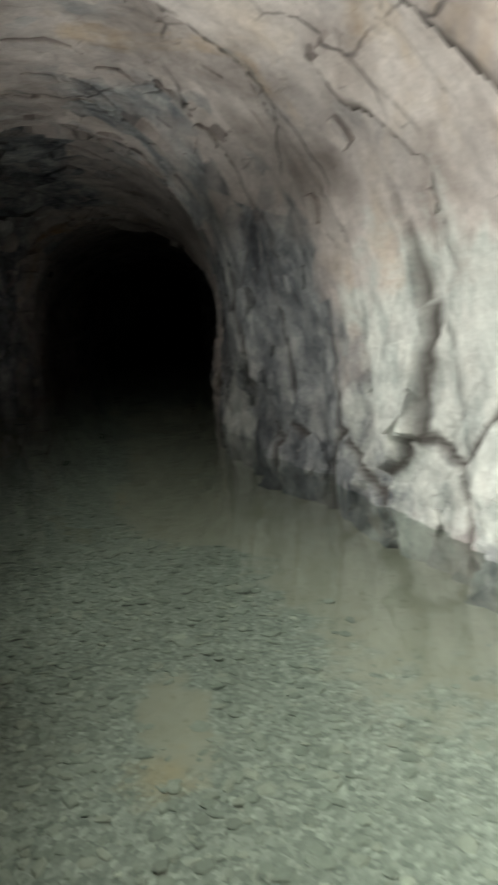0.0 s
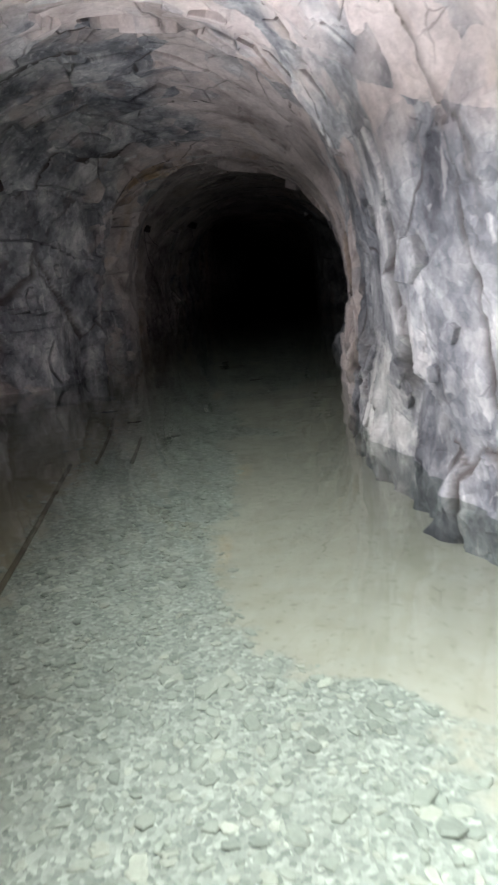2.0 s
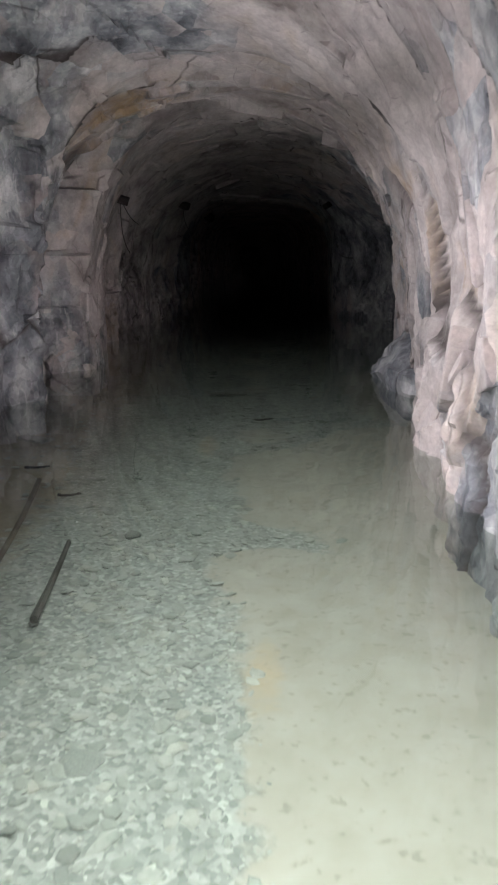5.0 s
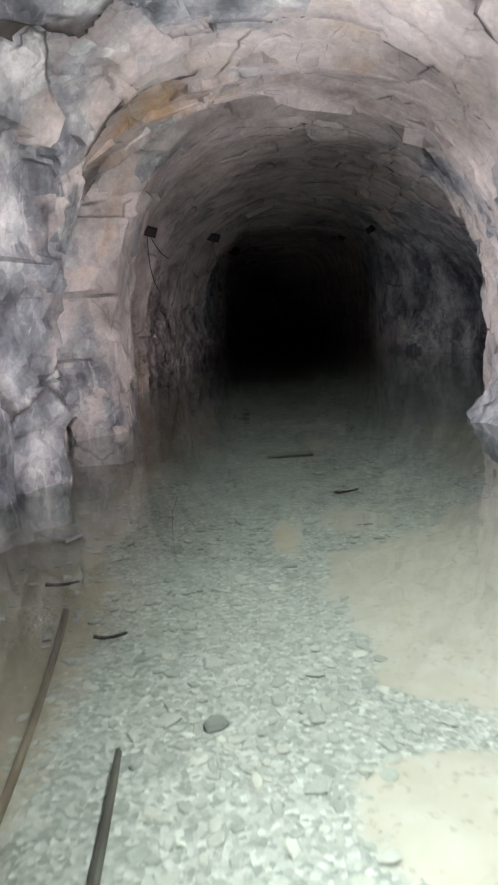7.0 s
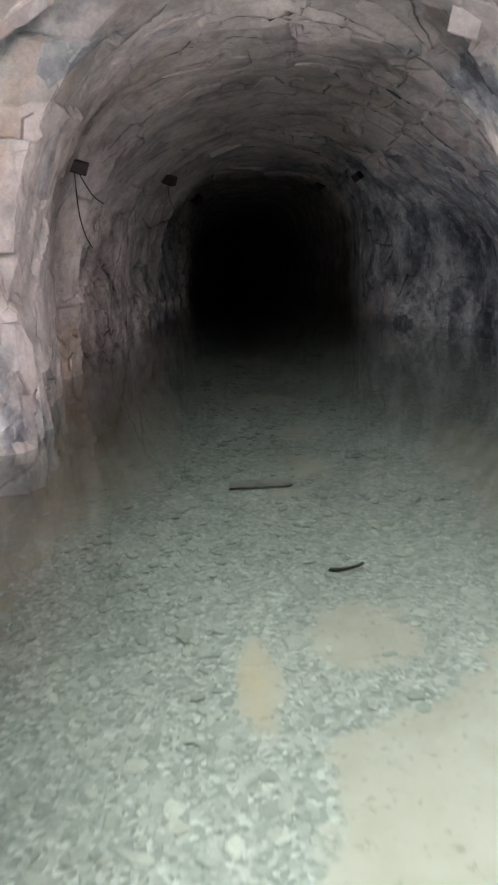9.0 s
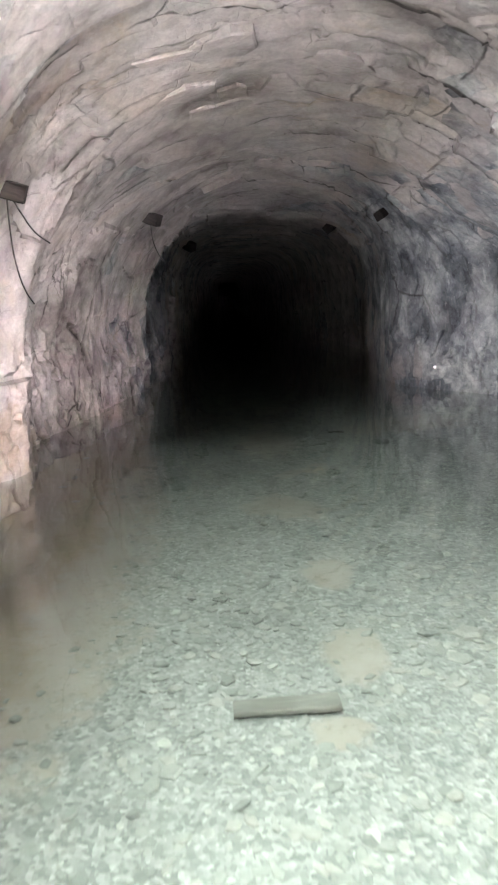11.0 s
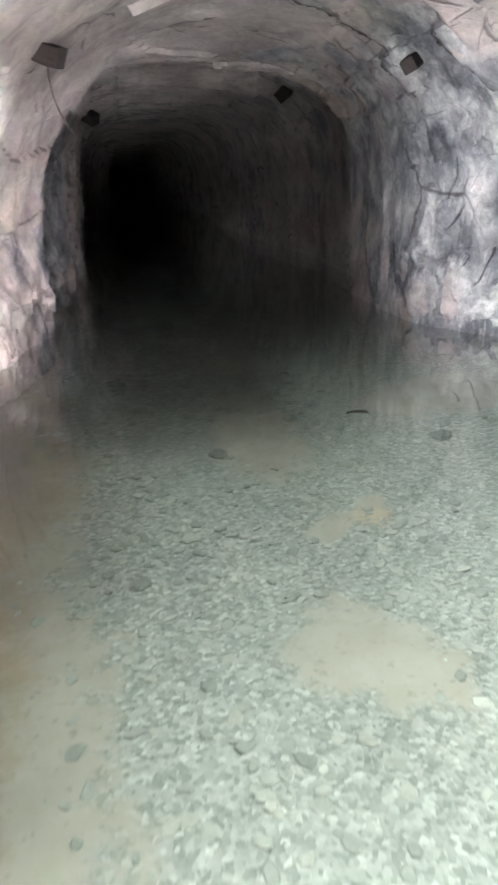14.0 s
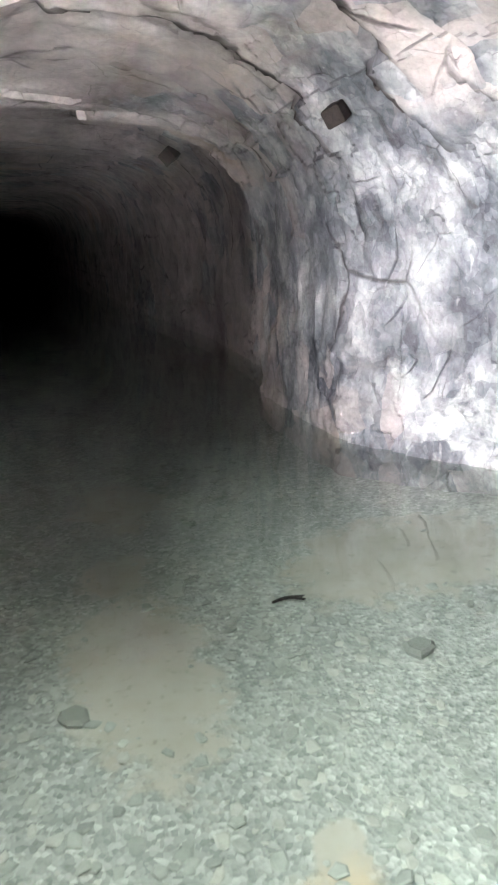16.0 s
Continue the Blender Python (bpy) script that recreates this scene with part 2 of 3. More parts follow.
def bed_material():
    m, nt, bsdf = material("tunnel_bed")
    pos = nt.nodes.new("ShaderNodeTexCoord").outputs["Object"]
    silt = nt.nodes.new("ShaderNodeAttribute")
    silt.attribute_name = "silt"
    vor = node(nt, "ShaderNodeTexVoronoi", Scale=60.0, Randomness=1.0)
    nt.links.new(pos, vor.inputs["Vector"])
    bw = nt.nodes.new("ShaderNodeSeparateColor")
    nt.links.new(vor.outputs["Color"], bw.inputs[0])
    gravel = ramp(nt, bw.outputs[0], [(0.0, (0.26, 0.275, 0.26)), (0.5, (0.38, 0.395, 0.375)), (0.85, (0.46, 0.475, 0.45)), (1.0, (0.58, 0.59, 0.56))])
    sand = ramp(nt, noise_of(nt, pos, 6.0, 6, 0.6), [(0.3, (0.43, 0.40, 0.345)), (0.7, (0.50, 0.475, 0.43))])
    edge = maths(nt, "ADD", silt.outputs["Fac"], maths(nt, "MULTIPLY", maths(nt, "SUBTRACT", noise_of(nt, pos, 7.0, 7, 0.65), 0.5), 1.1))
    mask = ramp(nt, edge, [(0.42, (0, 0, 0)), (0.62, (1, 1, 1))])
    colour = mixed(nt, mask, gravel, sand)
    specks = ramp(nt, noise_of(nt, pos, 30.0, 3, 0.5), [(0.30, (0.42, 0.40, 0.36)), (0.40, (1, 1, 1))])
    colour = mixed(nt, 0.35, colour, specks, "MULTIPLY")
    for name, tint, most in (("mud", (0.37, 0.31, 0.225), 0.9), ("rust", (0.58, 0.45, 0.31), 0.6)):
        attr = nt.nodes.new("ShaderNodeAttribute")
        attr.attribute_name = name
        ragged = maths(nt, "ADD", attr.outputs["Fac"], maths(nt, "MULTIPLY", maths(nt, "SUBTRACT", noise_of(nt, pos, 9.0, 7, 0.7), 0.5), 1.6))
        colour = mixed(nt, maths(nt, "MULTIPLY", ramp(nt, ragged, [(0.45, (0, 0, 0)), (0.95, (1, 1, 1))]), most), colour, tint)
    nt.links.new(colour, bsdf.inputs["Base Color"])
    bsdf.inputs["Roughness"].default_value = 0.85
    h = maths(nt, "ADD", maths(nt, "MULTIPLY", vor.outputs["Distance"], maths(nt, "SUBTRACT", 1.0, mask)), maths(nt, "MULTIPLY", noise_of(nt, pos, 40.0, 4), 0.25))
    bumped(nt, bsdf, h, 0.5, 0.008)
    return m


def stone_material(name="bed_stone", island=False, dim=1.0):
    m, nt, bsdf = material(name)
    if island:
        rnd = nt.nodes.new("ShaderNodeNewGeometry").outputs["Random Per Island"]
    else:
        rnd = nt.nodes.new("ShaderNodeObjectInfo").outputs["Random"]
    pos = nt.nodes.new("ShaderNodeTexCoord").outputs["Object"]
    tone = ramp(nt, rnd, [(0.0, (0.30, 0.315, 0.30)), (0.25, (0.36, 0.38, 0.36)), (0.7, (0.45, 0.465, 0.44)), (0.92, (0.49, 0.49, 0.455)), (1.0, (0.62, 0.62, 0.585))])
    grain = ramp(nt, noise_of(nt, pos, 22.0, 5, 0.65), [(0.3, (0.72, 0.72, 0.70)), (0.7, (1.15, 1.15, 1.12))])
    colour = mixed(nt, 0.8, tone, grain, "MULTIPLY")
    if dim < 1:
        colour = mixed(nt, 1.0, colour, (dim, dim, dim), "MULTIPLY")
    nt.links.new(colour, bsdf.inputs["Base Color"])
    bsdf.inputs["Roughness"].default_value = 0.7
    bumped(nt, bsdf, noise_of(nt, pos, 60.0, 4), 0.4, 0.006)
    return m


def wood_material(name, dark, pale):
    m, nt, bsdf = material(name)
    pos = nt.nodes.new("ShaderNodeTexCoord").outputs["Object"]
    grain = noise_of(nt, pos, 6.0, 6, 0.6, 0.6, (6.0, 0.6, 6.0))
    colour = ramp(nt, grain, [(0.3, dark), (0.7, pale)])
    dirt = ramp(nt, noise_of(nt, pos, 5.0, 4), [(0.35, (0.6, 0.58, 0.55)), (0.6, (1, 1, 1))])
    nt.links.new(mixed(nt, 0.8, colour, dirt, "MULTIPLY"), bsdf.inputs["Base Color"])
    bsdf.inputs["Roughness"].default_value = 0.8
    bumped(nt, bsdf, grain, 0.5, 0.01)
    return m


def water_material():
    m, nt, _ = material("clear_water")
    nt.nodes.clear()
    out = nt.nodes.new("ShaderNodeOutputMaterial")
    clear = nt.nodes.new("ShaderNodeBsdfTransparent")
    clear.inputs[0].default_value = (0.572, 0.62, 0.585, 1)
    gloss = nt.nodes.new("ShaderNodeBsdfGlossy")
    gloss.inputs["Roughness"].default_value = 0.03
    gloss.inputs["Color"].default_value = (1, 1, 1, 1)
    facing = node(nt, "ShaderNodeLayerWeight", Blend=0.5)
    fres = maths(nt, "ADD", maths(nt, "MULTIPLY", maths(nt, "POWER", facing.outputs["Facing"], 3.8), 0.98), 0.02)
    mix = nt.nodes.new("ShaderNodeMixShader")
    pos = nt.nodes.new("ShaderNodeTexCoord").outputs["Object"]
    b = node(nt, "ShaderNodeBump", Strength=0.12, Distance=0.02)
    nt.links.new(noise_of(nt, pos, 3.0, 2, 0.5), b.inputs["Height"])
    nt.links.new(b.outputs[0], gloss.inputs["Normal"])
    nt.links.new(fres, mix.inputs[0])
    nt.links.new(clear.outputs[0], mix.inputs[1])
    nt.links.new(gloss.outputs[0], mix.inputs[2])
    nt.links.new(mix.outputs[0], out.inputs[0])
    return m


ROCK, BED, WATER = rock_material(), bed_material(), water_material()
STONE, STONES, DARK_STONE = stone_material(), stone_material("gravel_stone", True), stone_material("dark_stone", False, 0.6)
GREY_WOOD = wood_material("waterlogged_wood", (0.055, 0.053, 0.045), (0.13, 0.125, 0.105))
PALE_WOOD = wood_material("silted_wood", (0.22, 0.22, 0.20), (0.38, 0.375, 0.34))
BROWN_WOOD = wood_material("brown_board", (0.15, 0.115, 0.08), (0.25, 0.20, 0.145))
DARK_WOOD = wood_material("dark_timber", (0.012, 0.009, 0.009), (0.045, 0.03, 0.027))

# ---- the tunnel's plan: half widths at the waterline and crown height, from the mouth inwards ----
WATER_Z, SPRING = 0.25, 0.85
RIGHT = [(-6, 1.8), (3.3, 1.75), (3.9, 1.6), (4.6, 1.42), (5.1, 1.4), (5.8, 1.08), (6.8, 0.98), (7.9, 1.06), (8.6, 1.12), (9.6, 1.25),
         (10.5, 1.38), (11.3, 1.46), (12.2, 1.52), (12.55, 1.9), (14.5, 2.45), (15.6, 2.6), (16.1, 2.42), (16.5, 2.1), (17.0, 1.8), (17.4, 1.62),
         (18.9, 1.56), (19.1, 1.8), (20, 1.9), (22, 2.0), (25, 1.7), (110, 1.5)]
LEFT = [(-6, -1.6), (3, -1.6), (6, -1.68), (7.42, -1.94), (7.55, -2.28), (9.2, -2.3), (9.4, -2.0), (9.6, -1.8), (9.95, -1.65), (10.25, -1.42),
        (10.32, -1.72), (11.4, -1.78), (11.62, -1.34), (12.4, -1.41), (13.4, -1.6), (13.8, -1.68), (14.1, -1.55), (14.2, -1.72),
        (15.1, -1.76), (15.8, -1.58), (17.0, -1.48), (17.92, -1.23), (18.02, -1.62), (20, -1.5), (21, -1.25), (25, -1.3), (110, -1.4)]
CROWN = [(-6, 2.75), (6, 2.74), (7.0, 2.74), (7.12, 2.9), (8.5, 2.78), (9.5, 2.62), (10.4, 2.46), (10.95, 2.36), (11.08, 2.56), (12.7, 2.5), (12.82, 2.64), (14, 2.58), (16, 2.5),
         (17.7, 2.36), (18.72, 2.2), (18.86, 2.62), (20, 2.6), (22, 2.4), (110, 2.3)]


# the same wall higher up, where the vault springs over the bay
SHOULDER = [(12.2, 1.52), (13, 1.75), (14.5, 1.92), (15.8, 1.88), (17.4, 1.62)]


def plan(table, y):
    return np.interp(y, [a for a, _ in table], [b for _, b in table])


def stations():
    return np.concatenate([np.arange(-6, 2.4, 0.15), np.arange(2.4, 20.5, 0.021), np.arange(20.5, 28, 0.08), np.arange(28, 110.1, 0.8)])


def section(y, w):
    """The smooth tunnel surface at y; w runs 0..1 up the left wall, 1..2 over the vault, 2..3 down the right wall."""
    xl, xr, zc = plan(LEFT, y), plan(RIGHT, y), plan(CROWN, y)
    mid = np.interp(y, [-6, 6, 9, 12, 14.5, 18, 110], [0.1, -0.3, -0.5, 0.05, 0.15, 0.1, 0.1])
    th = np.pi * (1 - np.clip(w - 1, 0, 1))
    c, s = np.cos(th), np.sin(th)
    n = np.where(c < 0, np.interp(y, [13, 14.5, 17.88, 18.08], [2.25, 1.85, 1.85, 3.4]), np.interp(y, [15.5, 18.3], [2.25, 3.4]))
    vx = mid + np.where(c < 0, xl - mid, xr - mid) * np.abs(c) ** (2 / n)
    vx = vx + np.where((c > 0) & (y > 12.2) & (y < 17.4), (plan(SHOULDER, y) - xr) * (1 - np.clip(c, 0, 1) ** 5) * np.abs(c) ** (2 / n), 0)
    vz = SPRING + (zc - SPRING) * np.abs(s) ** (2 / n)
    foot = -0.2
    zl = foot + (SPRING - foot) * np.clip(w, 0, 1)
    zr = SPRING + (foot - SPRING) * np.clip(w - 2, 0, 1)
    x = np.where(w < 1, xl, np.where(w > 2, xr, vx))
    z = np.where(w < 1, zl, np.where(w > 2, zr, vz))
    return np.stack([x, y + 0 * w, z], -1)


def tunnel_surface():
    ys = stations()
    ws = np.concatenate([np.linspace(0, 1, 46, endpoint=False), np.linspace(1, 2, 190, endpoint=False), np.linspace(2, 3, 46)])
    y, w = np.meshgrid(ys, ws, indexing="ij")
    q = np.stack([1.1 * np.cos(w * 1.05), y, 1.1 * np.sin(w * 1.05)], -1)
    block = np.floor(np.interp(w, [0, 1, 2, 3], [0, 1.6, 10.6, 12.2]) + 0.6 * fbm(q, 1.5, 2, 137))
    shift = (fbm(q, 0.9, 4, 131) * 0.10 + (hashed(block, 0 * block, seed=139) - 0.5) * 0.30 * np.clip((w - 0.9) * 5, 0, 1) * np.clip((2.1 - w) * 5, 0, 1)) * np.clip(w * 2 - 0.6, 0, 1) * np.clip(5.4 - w * 2, 0, 1) * np.where((w < 1) | (w > 2), 0.45, 1.0)
    p = section(y + shift, w)
    p[..., 1] = y
    dw, dy = section(y, np.clip(w + 1e-3, 0, 3)) - section(y, np.clip(w - 1e-3, 0, 3)), section(y + 0.02, w) - section(y - 0.02, w)
    dy = dy * np.array([0.3, 1, 0.3])
    nrm = np.cross(dw, dy)
    nrm /= np.linalg.norm(nrm, axis=-1, keepdims=True) + 1e-9
    inward = np.stack([(plan(LEFT, y) + plan(RIGHT, y)) / 2 - p[..., 0], 0 * y, 1.0 - p[..., 2]], -1)
    nrm *= np.where((nrm * inward).sum(-1, keepdims=True) < 0, -1, 1)
    arc = np.interp(w, [0, 1, 2, 3], [0, 1.05, 4.9, 5.95])
    vault = np.clip((p[..., 2] - 1.35) / 0.7, 0, 1)
    big = fbm(p, 0.5, 2, 3)
    bend = fbm(p, 0.9, 2, 21) * 0.22
    jag = fbm(p, 5.0, 3, 25) * 0.035
    # sheets on the vault that thicken inwards and break off in stepped ledges
    f1, a1, b1 = sheets(p[..., 1] + bend + jag, arc + 2 * jag, 1.25, 2.6, 41)
    f2, a2, b2 = sheets(p[..., 1] - 0.12 * arc + bend + jag, arc + 0.5 * bend + 2 * jag, 3.4, 3.6, 47)
    broken = np.clip(0.6 + 1.3 * fbm(p, 0.55, 2, 45), 0.15, 1.3)
    # tall slabs and blocks between joints on the walls
    h1, j1, n1 = cells(arc * 0.8 + bend + jag, (p[..., 1] + 0.2 * arc) * 1.7 + bend - jag, 5, 0.15, 0.22, 0.07)
    h2, j2, n2 = cells(arc * 2.6 + bend + 2 * jag, (p[..., 1] - 0.25 * arc) * 4.4 + bend + 2 * jag, 9, 0.055, 0.10, 0.12)
    h3, j3, n3 = cells(arc * 8.0 + 3 * bend, (p[..., 1] + 0.3 * arc) * 11.0 + 2 * bend, 14, 0.022, 0.05, 0.14)
    rubble = np.clip(0.5 + fbm(p, 0.6, 2, 71) + np.where((p[..., 0] > 0.8) & (p[..., 1] > 14), 0.5, 0), 0.2, 1.2)
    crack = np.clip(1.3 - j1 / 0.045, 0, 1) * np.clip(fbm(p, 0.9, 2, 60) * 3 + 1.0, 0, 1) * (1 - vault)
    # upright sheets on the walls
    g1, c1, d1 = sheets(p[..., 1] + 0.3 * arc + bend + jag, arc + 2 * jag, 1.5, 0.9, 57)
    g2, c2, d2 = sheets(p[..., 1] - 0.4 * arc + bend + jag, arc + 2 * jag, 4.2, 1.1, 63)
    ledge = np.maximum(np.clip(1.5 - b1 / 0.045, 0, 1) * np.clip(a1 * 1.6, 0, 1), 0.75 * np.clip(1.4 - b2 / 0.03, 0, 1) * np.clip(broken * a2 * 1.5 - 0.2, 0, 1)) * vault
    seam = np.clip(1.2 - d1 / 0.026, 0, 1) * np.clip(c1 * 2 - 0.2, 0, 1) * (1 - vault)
    fine = fbm(p, 8.0, 4, 31) * 0.008
    pale = (p[..., 0] < 0) & (p[..., 1] > 12.2) & (p[..., 1] < 18)
    crumbly = (p[..., 0] > 0.8) & (p[..., 1] > 14)
    calm = np.where(pale, 0.4, np.where(crumbly, 0.25, 1.0))
    crack = crack * np.where(crumbly, 0.25, 1.0)
    sheet_v = 0.14 * (f1 - 0.5) * a1 + 0.06 * (f2 - 0.5) * a2 * broken
    sheet_w = 0.085 * (g1 - 0.5) * c1 + 0.035 * (g2 - 0.5) * c2 * broken
    push = big * 0.07 + (sheet_v + 0.12 * h3 * rubble) * vault * np.where(pale, 0.55, 1.0) + (calm * (0.75 * h1 + 0.8 * h2 + sheet_w) + h3 * rubble) * (1 - vault) - 0.03 * crack - 0.025 * ledge - 0.02 * seam + fine
    p = p + nrm * push[..., None]
    facet = vault * (0.4 * a1 + 0.4 * a2 + 0.2 * n3) + (1 - vault) * (0.3 * n1 + 0.35 * n2 + 0.35 * n3)
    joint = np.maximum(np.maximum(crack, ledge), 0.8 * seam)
    return ys, ws, p, facet, joint


def mesh_object(name, verts, faces, mat, smooth=False):
    me = bpy.data.meshes.new(name)
    me.from_pydata(verts, [], faces)
    me.materials.append(mat)
    if smooth:
        me.polygons.foreach_set("use_smooth", np.ones(len(me.polygons), bool))
    return new(name, me)


def grid_faces(rows, cols, start=0):
    i = np.arange(rows - 1)[:, None] * cols + np.arange(cols - 1)[None] + start
    return np.stack([i, i + cols, i + cols + 1, i + 1], -1).reshape(-1, 4)


def floats(me, name, values):
    me.attributes.new(name, "FLOAT", "POINT").data.foreach_set("value", np.ascontiguousarray(values, dtype=np.float32).ravel())


def bluish(p):
    """Where the dark blue-grey rock lies: low right, the left shoulder, and the far right bay."""
    x, y, z = p[..., 0], p[..., 1], p[..., 2]

    def blob(cx, cy, cz, rx, ry, rz):
        return np.exp(-(((x - cx) / rx) ** 2 + ((y - cy) / ry) ** 2 + ((z - cz) / rz) ** 2))
    k = 0.45 * blob(1.1, 6.7, 0.9, 0.8, 1.0, 0.95) + 0.30 * blob(-0.9, 8.3, 2.4, 1.0, 1.3, 0.6) + 0.42 * blob(-1.9, 9.3, 1.2, 0.8, 1.8, 1.2)
    k = k + 0.36 * blob(2.1, 16.6, 1.0, 1.2, 2.6, 1.3) + 0.18 * blob(-1.6, 11.0, 0.6, 0.6, 1.5, 0.7) + 0.3 * blob(-1.4, 20, 1.2, 0.6, 2.2, 1.5)
    k = k + 0.12 * blob(1.4, 4.5, 0.5, 0.6, 1.5, 0.6) - 0.25 * blob(-1.6, 14.5, 1.3, 0.6, 2.4, 1.6) - 0.2 * blob(0.1, 14.5, 2.5, 1.0, 3.5, 0.5)
    k = k + 0.5 * blob(1.2, 5.6, 0.8, 0.5, 0.75, 0.85)
    return k - 0.03


def chalky(p):
    """Where pale, bluish-white rock shows: low on the right wall near the mouth, on the jutting corner, and at the far corner's foot."""
    x, y, z = p[..., 0], p[..., 1], p[..., 2]

    def blob(cx, cy, cz, rx, ry, rz):
        return np.exp(-(((x - cx) / rx) ** 2 + ((y - cy) / ry) ** 2 + ((z - cz) / rz) ** 2))
    return np.clip(0.95 * blob(1.7, 3.7, 0.9, 0.8, 1.25, 0.9) + 0.75 * blob(1.0, 6.7, 0.5, 0.5, 0.7, 0.55) + 0.55 * blob(2.1, 16.5, 0.35, 0.9, 0.9, 0.5), 0, 1)


def iron_stain(p):
    x, y, z = p[..., 0], p[..., 1], p[..., 2]
    return np.clip(1.3 * np.exp(-(((x + 0.75) / 0.4) ** 2 + ((y - 10.65) / 0.3) ** 2 + ((z - 2.2) / 0.35) ** 2)), 0, 0.9)


ys, ws, surf, facet, joint = tunnel_surface()


def surface_at(y, w):
    """A place on the finished rock, its outward way to the tunnel's middle, and the ways along and up it."""
    i, k = min(max(int(np.searchsorted(ys, y)), 6), len(ys) - 7), min(max(int(np.searchsorted(ws, w)), 5), len(ws) - 6)
    along_y, up = surf[i + 6, k] - surf[i - 6, k], surf[i, k + 5] - surf[i, k - 5]
    n = np.cross(along_y, up)
    n /= np.linalg.norm(n)
    mid = np.array([(plan(LEFT, y) + plan(RIGHT, y)) / 2, y, 1.1])
    if n @ (mid - surf[i, k]) < 0:
        n = -n
    up = np.cross(n, along_y)
    up /= np.linalg.norm(up)
    return surf[i, k], n, np.cross(up, n), up


def rock_slab(rng, y, w, length, width, thick, proud, turn):
    """An angular slab set in the rock, standing a little proud of it: corners and faces."""
    p, n, a, u = surface_at(y, w)
    c, s = math.cos(turn), math.sin(turn)
    a, u = c * a + s * u, c * u - s * a
    tilt = rng.normal(0, 0.09, 2)
    n = n + tilt[0] * a + tilt[1] * u
    m = int(rng.integers(5, 8))
    ang = np.sort((np.arange(m) + rng.uniform(-0.38, 0.38, m)) * 2 * np.pi / m)
    rad = rng.uniform(0.38, 0.55, m)
    rings = []
    for shrink, z in ((1.0, -thick), (1.0, proud * 0.55), (0.93, proud)):
        rings.append(p + np.outer(rad * shrink * np.cos(ang) * length, a) + np.outer(rad * shrink * np.sin(ang) * width, u) + z * n)
    faces = [(r * m + k, r * m + (k + 1) % m, (r + 1) * m + (k + 1) % m, (r + 1) * m + k) for r in (0, 1) for k in range(m)]
    return np.concatenate(rings), faces + [tuple(range(2 * m, 3 * m))]


def slabs_on(part_name):
    rng = np.random.default_rng({"ceiling": 3, "wall_left": 4, "wall_right": 6}[part_name])
    out = []
    if part_name == "ceiling":
        spots = [(rng.normal(10.8, 0.22), rng.uniform(1.22, 1.78), 0.42, 0.018) for _ in range(60)]
        spots += [(rng.normal(6.3, 1.0), rng.uniform(1.25, 1.75), 0.34, 0.02) for _ in range(80)]
        spots += [(rng.uniform(3.0, 18.0), rng.uniform(1.25, 1.75), 0.5, 0.022) for _ in range(110)]
        for y, w, size, proud in spots:
            if y > 17.6 or 12 < y < 18 and not 1.38 < w < 1.62:
                continue
            out.append(rock_slab(rng, y, w, size * rng.uniform(0.5, 1.5), size * rng.uniform(0.4, 0.9), 0.12, proud * rng.uniform(0.3, 1.2), rng.normal(1.35, 0.35)))
    else:
        left = part_name == "wall_left"
        for _ in range(80):
            y = rng.uniform(7.5, 19.0) if left else rng.choice([rng.uniform(3.0, 9.0), rng.uniform(9.0, 17.2)])
            w = rng.uniform(0.40, 0.95 if 12 < y < 18 else 1.24) if left else rng.uniform(1.76, 2.6)
            size = 0.12 + 0.34 * rng.random() ** 2
            out.append(rock_slab(rng, y, w, size * rng.uniform(0.4, 0.8), size * rng.uniform(0.7, 1.5), 0.15, 0.03 * rng.uniform(0.2, 1.2), rng.normal(0.2 if left else -0.25, 0.3)))
    return out


def rock_values(me, verts, tone, blue=0.0):
    floats(me, "facet", np.full(len(verts), tone))
    floats(me, "joint", np.zeros(len(verts)))
    floats(me, "bluish", bluish(np.asarray(verts)) + blue)
    floats(me, "iron", iron_stain(np.asarray(verts)))
    floats(me, "chalk", chalky(np.asarray(verts)))


